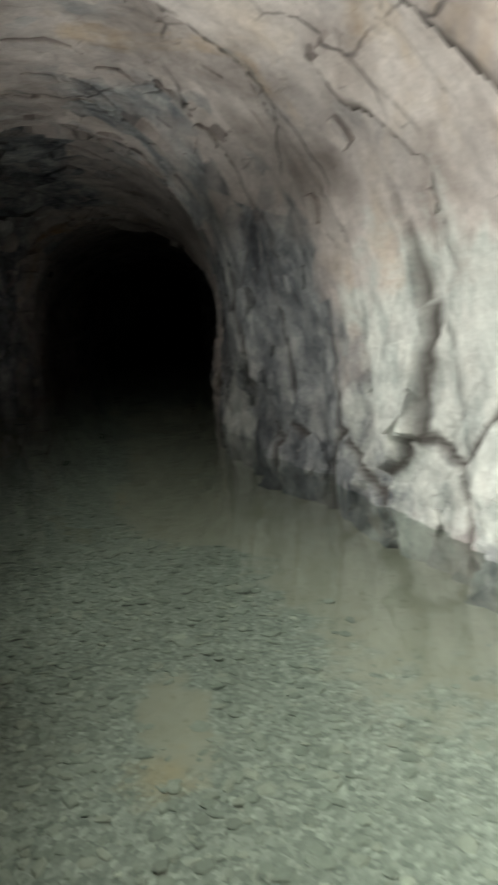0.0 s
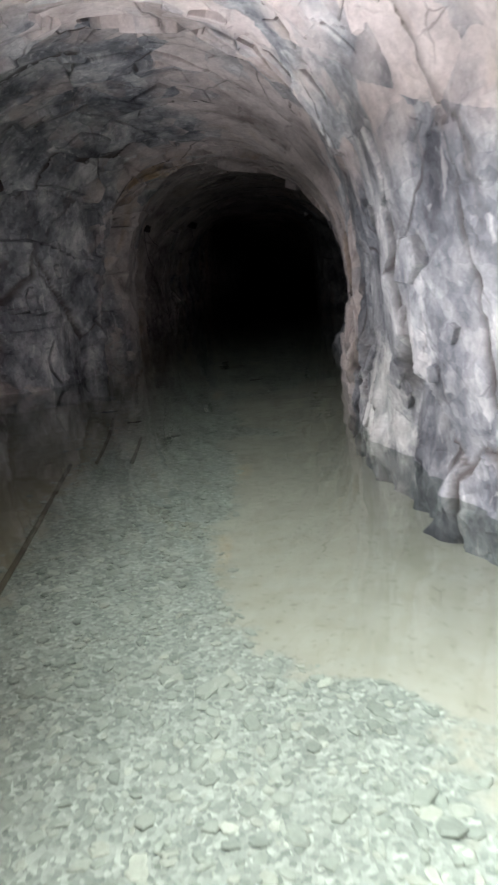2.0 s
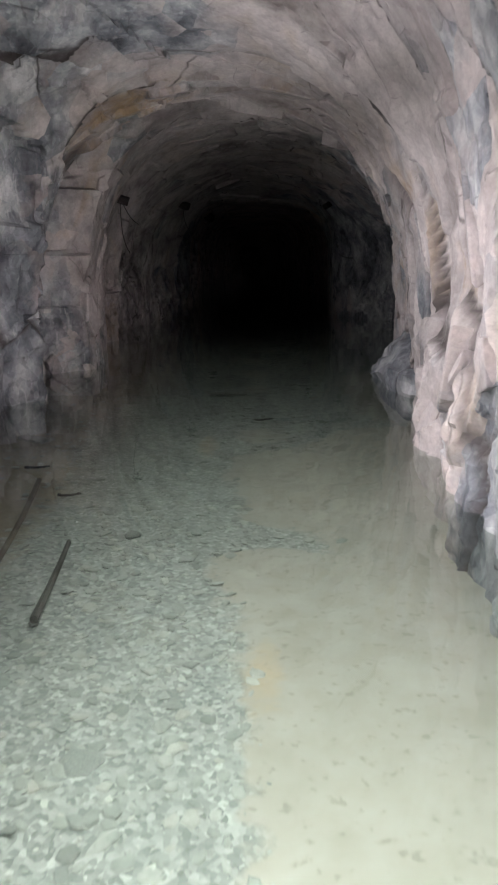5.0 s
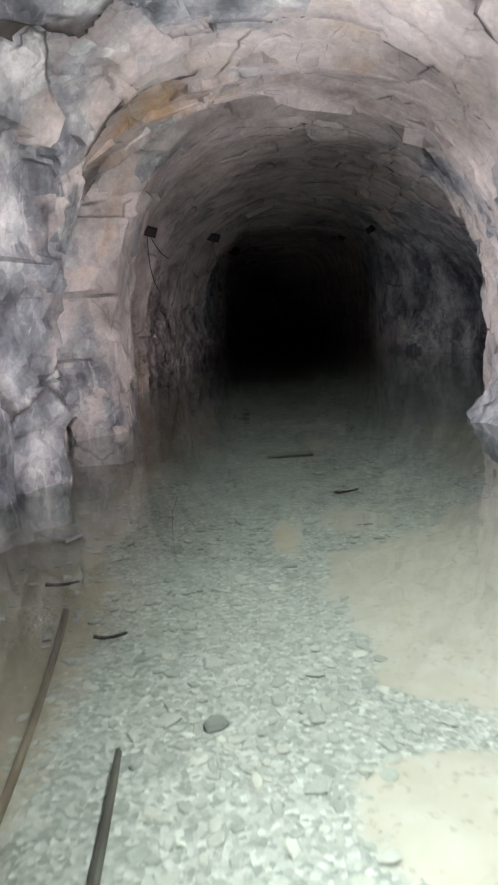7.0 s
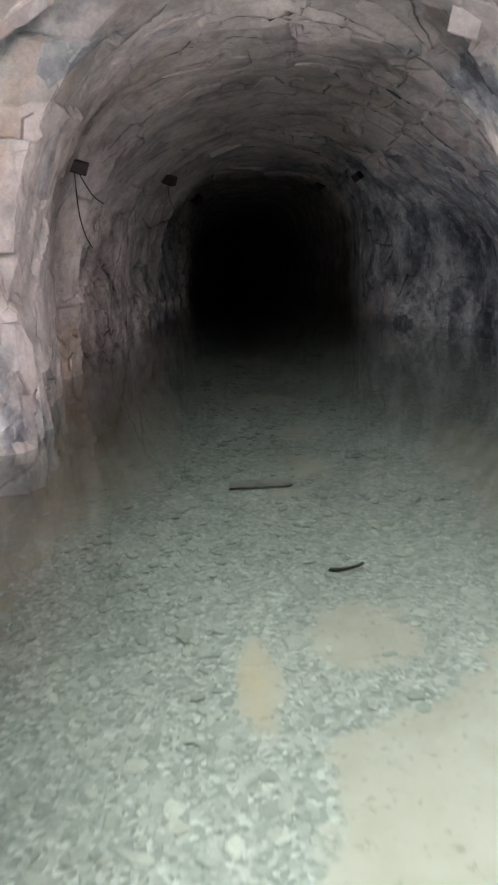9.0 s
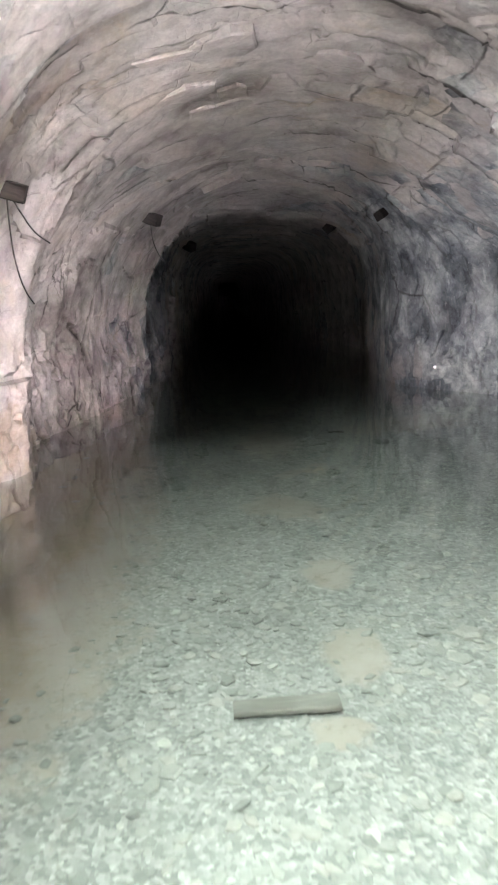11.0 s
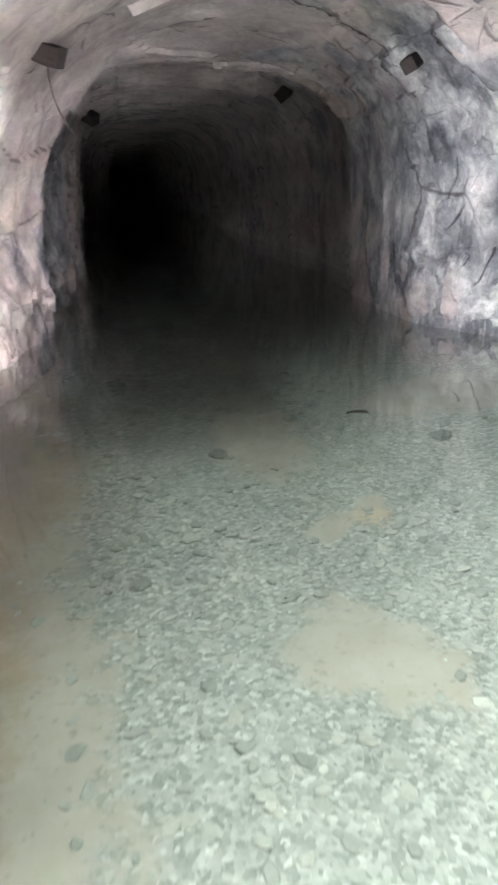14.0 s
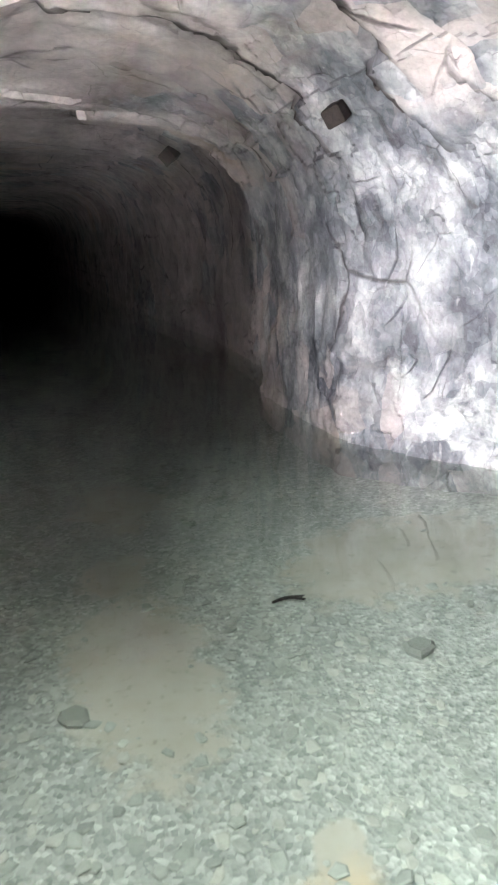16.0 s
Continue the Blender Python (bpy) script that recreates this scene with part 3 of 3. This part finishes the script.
def tunnel_part(name, lo, hi, label):
    cols = np.where((ws >= lo - 1e-6) & (ws <= hi + 1e-6))[0]
    sel = np.arange(cols[0], min(cols[-1] + 2, len(ws)))
    p = surf[:, sel]
    r, c = p.shape[:2]
    coarse = section(*np.meshgrid(ys[::10], ws[sel[::6]], indexing="ij"))
    away = coarse - np.stack([0 * coarse[..., 0], coarse[..., 1], 0 * coarse[..., 2] + 0.9], -1)
    away[..., 1] = 0
    outer = coarse + 0.55 * away / np.linalg.norm(away, axis=-1, keepdims=True)
    verts = np.concatenate([p.reshape(-1, 3), outer.reshape(-1, 3)])
    faces = np.concatenate([grid_faces(r, c), grid_faces(outer.shape[0], outer.shape[1], r * c)]).tolist()
    pad = np.zeros(outer.shape[0] * outer.shape[1])
    tones, joints = [facet[:, sel].ravel(), pad + 0.5], [joint[:, sel].ravel(), pad]
    slabs = slabs_on(name)
    if name == "ceiling":
        for k, (v, f) in enumerate(slabs):
            faces += [tuple(q + len(verts) for q in face) for face in f]
            verts = np.concatenate([verts, v])
            tones.append(np.full(len(v), 0.25 + 0.5 * (k * 0.618 % 1)))
            joints.append(np.zeros(len(v)))
    ob = mesh_object(name, verts.tolist(), faces, ROCK, smooth=True)
    ob.data.set_sharp_from_angle(angle=radians(24))
    floats(ob.data, "facet", np.concatenate(tones))
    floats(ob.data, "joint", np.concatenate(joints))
    floats(ob.data, "bluish", bluish(verts))
    floats(ob.data, "iron", iron_stain(verts))
    floats(ob.data, "chalk", chalky(verts))
    if name != "ceiling":
        for k, (v, f) in enumerate(slabs):
            mid = v.mean(axis=0)
            block = mesh_object("rock_block", (v - mid).tolist(), f, ROCK)
            rock_values(block.data, v, 0.25 + 0.5 * (k * 0.618 % 1))
            block.parent, block.location = ob, mid
    return tagged(ob, label, "rock wall" if "wall" in name else "rock ceiling", kind="structure")


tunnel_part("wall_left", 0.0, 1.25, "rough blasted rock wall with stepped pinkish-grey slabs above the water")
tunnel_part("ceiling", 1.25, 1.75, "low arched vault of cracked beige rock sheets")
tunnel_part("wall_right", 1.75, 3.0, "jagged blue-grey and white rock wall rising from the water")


def end_wall(name, y, label):
    g = np.stack(np.meshgrid(np.linspace(-3.2, 3.2, 40), np.linspace(-0.4, 3.4, 26), indexing="ij"), -1)
    p = np.stack([g[..., 0], 0 * g[..., 0] + y, g[..., 1]], -1)
    p[..., 1] += fbm(p, 1.1, 4, 77) * 0.15
    back = p + np.array([0, 0.5 if y > 0 else -0.5, 0])
    n = p.shape[0] * p.shape[1]
    ob = mesh_object(name, np.concatenate([p.reshape(-1, 3), back.reshape(-1, 3)]).tolist(),
                     np.concatenate([grid_faces(40, 26), grid_faces(40, 26, n)]).tolist(), ROCK)
    return tagged(ob, label, "rock wall", kind="structure")


end_wall("wall_far", 109.5, "dark rock face closing the tunnel far inside")
end_wall("wall_mouth", -5.8, "rock face behind the tunnel's first stretch")

# ---- the bed under the water ----
SILT = [(0.28, 2.85, 0.12, 0.33), (-1.5, 6.0, 0.55, 3.5), (1.4, 4.2, 0.5, 1.5), (-0.18, 9.75, 0.08, 0.3), (0.2, 10.0, 0.16, 0.3), (1.3, 11.5, 0.35, 1.4),
        (0.05, 11.33, 0.10, 0.10), (0.14, 12.0, 0.12, 0.24), (0.21, 12.9, 0.13, 0.2), (0.06, 13.72, 0.26, 0.34), (0.17, 14.7, 0.14, 0.13), (0.07, 15.8, 0.26, 0.5),
        (0.05, 16.5, 0.2, 0.25), (0.42, 14.85, 0.09, 0.11), (0.2, 17.5, 0.28, 0.5), (-1.3, 13.0, 0.55, 2.2), (-1.25, 15.3, 0.4, 1.2), (1.35, 16.2, 0.55, 0.4)]
# the edge of the long silt bank that lies against one wall
BANK = [(4.2, 1.2), (4.5, 0.35), (5.3, 0.14), (5.8, 0.04), (6.6, 0.05), (7.2, 0.0), (7.75, -0.03), (7.95, 0.4), (8.2, 0.38), (8.4, 0.0), (9.35, -0.02), (9.6, 0.4), (10.3, 0.8), (10.6, 3.0)]


def silt_share(x, y):
    q = np.stack([x, y, 0 * x], -1)
    x, y, k = x + 0.09 * fbm(q, 2.2, 4, 301), y + 0.16 * fbm(q, 1.4, 3, 311), 0 * x
    for cx, cy, rx, ry in SILT:
        k = np.maximum(k, 1.15 - np.hypot((x - cx) / rx, (y - cy) / ry) * 0.65)
    k = np.maximum(k, np.where(y > 4.2, 0.5 + (x - plan(BANK, y)) / 0.35, 0))
    return np.clip(k, 0, 1)


def bed_height(x, y):
    q = np.stack([x, y, 0 * x], -1)
    return fbm(q, 0.9, 3, 90) * 0.022 + fbm(q, 6.0, 3, 95) * 0.007 + 0.01 * silt_share(x, y) + 0.10 * np.clip(np.abs(x + 0.1) - 1.2, 0, 2) ** 1.5


def build_bed():
    gy = np.concatenate([np.arange(-6, 2, 0.12), np.arange(2, 19, 0.035), np.arange(19, 46, 0.2), np.arange(46, 110.5, 1.0)])
    x, y = np.meshgrid(np.arange(-3.0, 3.2, 0.04), gy, indexing="ij")
    p = np.stack([x, y, bed_height(x, y)], -1)
    ob = mesh_object("floor", p.reshape(-1, 3).tolist(), grid_faces(*x.shape).tolist(), BED, smooth=True)
    floats(ob.data, "silt", silt_share(x, y))
    floats(ob.data, "mud", np.clip((-0.82 - x) / 0.35 + 0.35 * fbm(np.stack([x, y, 0 * x], -1), 1.1, 3, 401), 0, 1))
    rusty = 0 * x
    for cx, cy, rx, ry in ((-0.2, 9.78, 0.07, 0.25), (0.3, 2.55, 0.12, 0.15), (0.13, 6.95, 0.07, 0.2), (0.36, 14.75, 0.12, 0.1), (0.06, 5.7, 0.05, 0.25)):
        rusty = np.maximum(rusty, 1.1 - np.hypot((x - cx) / rx, (y - cy) / ry) * 0.6)
    floats(ob.data, "rust", np.clip(rusty, 0, 1))
    return tagged(ob, "flooded tunnel floor of grey-green gravel with beige silt patches", "floor", kind="structure")


FLOOR = build_bed()
wx, wy = np.meshgrid(np.linspace(-3.0, 3.0, 13), np.linspace(-5.9, 110, 60), indexing="ij")
sheet = mesh_object("water", np.stack([wx, wy, 0 * wx + WATER_Z], -1).reshape(-1, 3).tolist(), grid_faces(13, 60).tolist(), WATER, smooth=True)
tagged(sheet, "still, clear greenish water flooding the tunnel floor", "water", kind="structure")

# ---- helpers for things ----
def part(name, bm, mat, parent=None, label=""):
    me = bpy.data.meshes.new(name)
    bm.to_mesh(me)
    bm.free()
    me.materials.append(mat)
    ob = new(name, me)
    if parent:
        ob.parent = parent
    return tagged(ob, label)


def plank_mesh(length, width, thick, seed, taper=1.0, split=0.0):
    """A weathered board along y, with uneven edges, rounded corners and broken ends."""
    rng = random.Random(seed)
    bm = bmesh.new()
    n = max(6, int(length / 0.09))
    rings = []
    for i in range(n + 1):
        f = i / n
        w = width / 2 * (1 + (taper - 1) * f)
        e = 0.04 * width
        cut = (rng.uniform(-1, 1) * 0.02 if i in (0, n) else 0)
        r = min(0.22 * thick, 0.008)
        lo, hi = -w + rng.uniform(-e, e), w + rng.uniform(-e, e)
        z = rng.uniform(-0.06, 0.06) * thick
        prof = [(lo + r, 0), (hi - r, 0), (hi, r), (hi, thick - r), (hi - r, thick), (lo + r, thick), (lo, thick - r), (lo, r)]
        rings.append([bm.verts.new((x, f * length - length / 2 + cut + split * (x / w) * (i == n), zz + z)) for x, zz in prof])
    for a, b in zip(rings, rings[1:]):
        for k in range(8):
            bm.faces.new((a[k], a[(k + 1) % 8], b[(k + 1) % 8], b[k]))
    bm.faces.new(rings[0][::-1])
    bm.faces.new(rings[-1])
    bmesh.ops.recalc_face_normals(bm, faces=bm.faces)
    return bm


def log_mesh(length, r0, r1, seed, sides=10, bow=0.02):
    rng = random.Random(seed)
    bm = bmesh.new()
    n = max(5, int(length / 0.08))
    lump = [rng.uniform(0.86, 1.1) for _ in range(sides)]
    rings = []
    for i in range(n + 1):
        f = i / n
        r = r0 + (r1 - r0) * f
        cx = bow * math.sin(f * math.pi)
        rings.append([bm.verts.new((cx + r * lump[k] * rng.uniform(0.95, 1.05) * math.cos(2 * math.pi * k / sides), (f - 0.5) * length + rng.uniform(-0.01, 0.01) * (i in (0, n)),
                                    r * lump[k] * rng.uniform(0.95, 1.05) * math.sin(2 * math.pi * k / sides))) for k in range(sides)])
    for a, b in zip(rings, rings[1:]):
        for k in range(sides):
            bm.faces.new((a[k], a[(k + 1) % sides], b[(k + 1) % sides], b[k]))
    bm.faces.new(rings[0][::-1])
    bm.faces.new(rings[-1])
    bmesh.ops.recalc_face_normals(bm, faces=bm.faces)
    return bm


def bed_at(x, y):
    return float(bed_height(np.array([x]), np.array([y]))[0])


# ---- timber plugs left in the rock ----
def timber_stub(at, way, length, width, label, seed):
    """A rough peg of timber that sticks out of the rock at a place, along a way."""
    ob = part("timber_stub", plank_mesh(length, width, width * 0.9, seed), DARK_WOOD)
    ob.matrix_world = Matrix.Translation(at) @ Vector(way).to_track_quat("Y", "Z").to_matrix().to_4x4() @ pose(0, -length / 2, 0, 0, seed * 17 % 40, 0) @ pose(0, 0, -0.45 * width)
    return tagged(ob, label, "timber stub", "timber stubs in the tunnel walls")


def hanging_wire(start, steps, label, thick=0.004):
    """A thin wire that hangs from a start by the steps given."""
    cu = bpy.data.curves.new("wire", "CURVE")
    cu.dimensions, cu.bevel_depth, cu.bevel_resolution = "3D", thick, 1
    sp = cu.splines.new("BEZIER")
    pts = [Vector(start)]
    for d in steps:
        pts.append(pts[-1] + Vector(d))
    sp.bezier_points.add(len(pts) - 1)
    for bp, q in zip(sp.bezier_points, pts):
        bp.co, bp.handle_left_type, bp.handle_right_type = q, "AUTO", "AUTO"
    cu.materials.append(DARK_WOOD)
    return tagged(new("wire", cu), label, "wire", "wires hanging from the stubs")


timber_stub((-1.26, 13.46, 1.86), (0.86, 0.15, -0.3), 0.5, 0.10, "dark sawn timber stub jutting from the pale rock wall", 3)
timber_stub((-0.84, 16.4, 1.98), (0.8, -0.3, -0.35), 0.4, 0.115, "short dark timber stub in the vault's shoulder", 5)
timber_stub((-0.80, 22.85, 2.1), (0.7, -0.5, -0.4), 0.5, 0.16, "dark timber stub deep in the tunnel wall", 8)
timber_stub((1.30, 16.98, 1.99), (-0.6, -0.6, -0.4), 0.4, 0.10, "reddish-brown square timber end in the rough rock wall", 6)
timber_stub((1.36, 21.0, 2.2), (-0.6, -0.6, -0.4), 0.5, 0.15, "blackened timber end under the vault's edge", 9)
timber_stub((-1.76, 8.55, 2.08), (0.8, -0.4, -0.25), 0.5, 0.1, "dark timber stub in the grey rock wall", 11)

hanging_wire((-1.34, 13.43, 1.86), ((0.0, 0.0, -0.16), (0.01, 0.01, -0.18), (0.03, 0.02, -0.14), (0.03, 0.03, -0.07)), "thin rusty wire hanging from a timber stub along the rock")
hanging_wire((-1.32, 13.43, 1.86), ((0.04, 0.02, -0.09), (0.06, 0.03, -0.10), (0.06, 0.03, -0.05)), "thin dark wire hanging from a timber stub along the rock")
hanging_wire((-0.90, 16.37, 1.97), ((0.01, -0.03, -0.14), (0.05, -0.02, -0.15), (0.04, 0.0, -0.06)), "thin dark wire hanging from a short timber stub")

# ---- wood lying under the water ----
def lay(ob, x, y, turn, lift=0.0, tip=0.0):
    ob.matrix_world = pose(x, y, bed_at(x, y) + lift, tip, 0, turn)
    return ob


lay(tagged(part("pole", log_mesh(4.1, 0.013, 0.016, 21, 8, 0.03), BROWN_WOOD), "long thin brown pole sunk along the muddy edge", "pole", "poles under water"), -0.98, 5.35, 4.6, 0.03)
lay(tagged(part("pole", log_mesh(1.6, 0.012, 0.015, 22, 8, 0.02), BROWN_WOOD), "thin brown pole sunk in mud at the tunnel's edge", "pole", "poles under water"), -1.03, 8.15, 6.5, 0.03)
lay(tagged(part("pole", log_mesh(0.72, 0.016, 0.010, 23, 10, 0.004), GREY_WOOD), "thin dark waterlogged pole lying on the gravel", "pole", "poles under water"), -0.69, 7.63, 4.0, 0.035)
lay(tagged(part("plank", plank_mesh(0.36, 0.09, 0.022, 24, 0.75), PALE_WOOD), "short grey plank lying across the gravel under water", "plank"), -0.11, 11.66, 92, 0.012)
lay(tagged(part("stick", log_mesh(0.16, 0.010, 0.006, 25), DARK_WOOD), "short dark stick on the silt under water", "stick", "sticks on the bed"), 0.2, 10.55, -70, 0.02)
lay(tagged(part("stick", log_mesh(0.13, 0.011, 0.006, 26), DARK_WOOD), "short dark stick on the silt under water", "stick", "sticks on the bed"), 0.71, 16.07, 88, 0.02)
lay(tagged(part("stick", log_mesh(0.12, 0.008, 0.006, 27), DARK_WOOD), "short dark stick on the silt under water", "stick", "sticks on the bed"), -0.91, 8.77, -80, 0.02)


lay(tagged(part("stick", log_mesh(0.14, 0.009, 0.006, 28), DARK_WOOD), "short dark stick on the brown mud under water", "stick", "sticks on the bed"), -1.24, 9.31, -82, 0.02)
lay(tagged(part("plank", plank_mesh(0.26, 0.13, 0.02, 29, 0.6), PALE_WOOD), "short pale board end half sunk in brown mud", "plank"), -1.45, 9.98, 60, 0.012)

# ---- broken rock on the bed ----
def shard(seed, flat=0.38):
    """A broken flake of rock about one unit wide: an uneven outline, a worn rim and a tilted top."""
    rng = random.Random(seed)
    n = rng.randint(5, 7)
    stretch = rng.uniform(0.55, 0.95)
    angles = sorted((k + rng.uniform(-0.35, 0.35)) * 2 * math.pi / n for k in range(n))
    rad = [rng.uniform(0.36, 0.52) for _ in angles]
    tx, ty = rng.uniform(-0.25, 0.25), rng.uniform(-0.25, 0.25)
    verts, faces = [], []
    for shrink, z in ((0.92, -0.5), (1.0, 0.1), (0.74, 0.5)):
        for a, r in zip(angles, rad):
            x, y = r * shrink * math.cos(a), r * shrink * math.sin(a) * stretch
            verts.append((x, y, flat * (z + (tx * x + ty * y) * (z > 0))))
    for ring in (0, 1):
        for k in range(n):
            a, b = ring * n + k, ring * n + (k + 1) % n
            faces.append((a, b, b + n, a + n))
    faces += [tuple(range(n - 1, -1, -1)), tuple(range(2 * n, 3 * n))]
    return verts, faces


def gravel_patch():
    rng = np.random.default_rng(5)
    kinds = [(np.array(v), f) for v, f in (shard(s, 0.07 + 0.02 * (s % 6)) for s in range(24))]
    many = 34000
    ys_, xs_ = 2.0 + 17.0 * rng.random(many) ** 1.1, rng.uniform(-1.5, 1.7, many)
    share, ground = silt_share(xs_, ys_), bed_height(xs_, ys_)
    verts, faces, base = [], [], 0
    for x, y, silt, z in zip(xs_, ys_, share, ground):
        if rng.random() < silt * 1.2 or (abs(x + 0.1) > 1.0 and rng.random() < 0.6):
            continue
        size = 0.013 + 0.066 * rng.random() ** 2.6
        v, f = kinds[rng.integers(24)]
        a = rng.uniform(0, 6.28)
        c, s = math.cos(a), math.sin(a)
        tx, ty = rng.normal(0, 0.12, 2)
        p = v * size
        verts.append(np.stack([c * p[:, 0] - s * p[:, 1], s * p[:, 0] + c * p[:, 1], p[:, 2] + tx * p[:, 0] + ty * p[:, 1]], -1) + (x, y, z + 0.05 * size))
        faces += [tuple(k + base for k in face) for face in f]
        base += len(v)
    ob = mesh_object("gravel", np.concatenate(verts).tolist(), faces, STONES)
    return tagged(ob, "broken grey-green rock chips covering the flooded floor", "gravel", kind="stuff")


gravel_patch()


def loose_stones():
    rng = random.Random(9)
    meshes = []
    for s in range(14):
        v, f = shard(100 + s, 0.10 + 0.03 * (s % 4))
        me = bpy.data.meshes.new("stone")
        me.from_pydata(v, [], f)
        me.materials.append(STONE)
        meshes.append(me)
    for _ in range(260):
        y, x = rng.uniform(2.6, 17.0), rng.uniform(-1.0, 1.2)
        if float(silt_share(np.array([x]), np.array([y]))[0]) > 0.3:
            continue
        size = rng.uniform(0.04, 0.08) + 0.08 * rng.random() ** 4
        ob = new("stone", rng.choice(meshes))
        ob.parent = FLOOR
        ob.matrix_world = pose(x, y, bed_at(x, y) + 0.04 * size, rng.gauss(0, 6), rng.gauss(0, 6), rng.uniform(0, 360)) @ Matrix.Diagonal((size, size, size, 1))


loose_stones()
for x, y, size, turn in ((1.04, 15.58, 0.15, 20), (1.39, 15.78, 0.06, 70), (-0.2, 15.6, 0.13, 130), (-0.46, 8.16, 0.11, 60)):
    v, f = shard(int(size * 1000), 0.2)
    ob = mesh_object("rock", v, f, DARK_STONE)
    ob.matrix_world = pose(x, y, bed_at(x, y) + 0.1 * size, 0, 0, turn) @ Matrix.Diagonal((size, size, size, 1))
    tagged(ob, "dark angular rock lying on the flooded floor", "rock", "single rocks on the bed")


# ---- boulder standing in the water at the foot of the wall ----
def boulder(x, y, z, sx, sy, sz, seed):
    bm = bmesh.new()
    bmesh.ops.create_icosphere(bm, subdivisions=4, radius=1.0)
    rng = random.Random(seed)
    cuts = []
    for _ in range(16):
        d = Vector((rng.gauss(0, 1), rng.gauss(0, 1), rng.gauss(0, 1))).normalized()
        cuts.append((d, rng.uniform(0.62, 0.85)))
    for v in bm.verts:
        for d, r in cuts:
            over = v.co.dot(d) - r
            if over > 0:
                v.co -= d * over
        v.co += v.co.normalized() * 0.12 * noise.fractal(v.co * 2.6, 0.8, 2.0, 5)
        v.co = Vector((v.co.x * sx, v.co.y * sy, v.co.z * sz))
    ob = part("boulder", bm, ROCK)
    world = np.array([v.co[:] for v in ob.data.vertices]) + (x, y, z)
    rock_values(ob.data, world, 0.35, 0.3)
    ob.location = (x, y, z)
    ob.data.set_sharp_from_angle(angle=radians(20))
    return ob


tagged(boulder(1.5, 10.9, 0.28, 0.40, 0.95, 0.60, 4), "grey angular boulder standing in the water against the rock wall", "boulder")
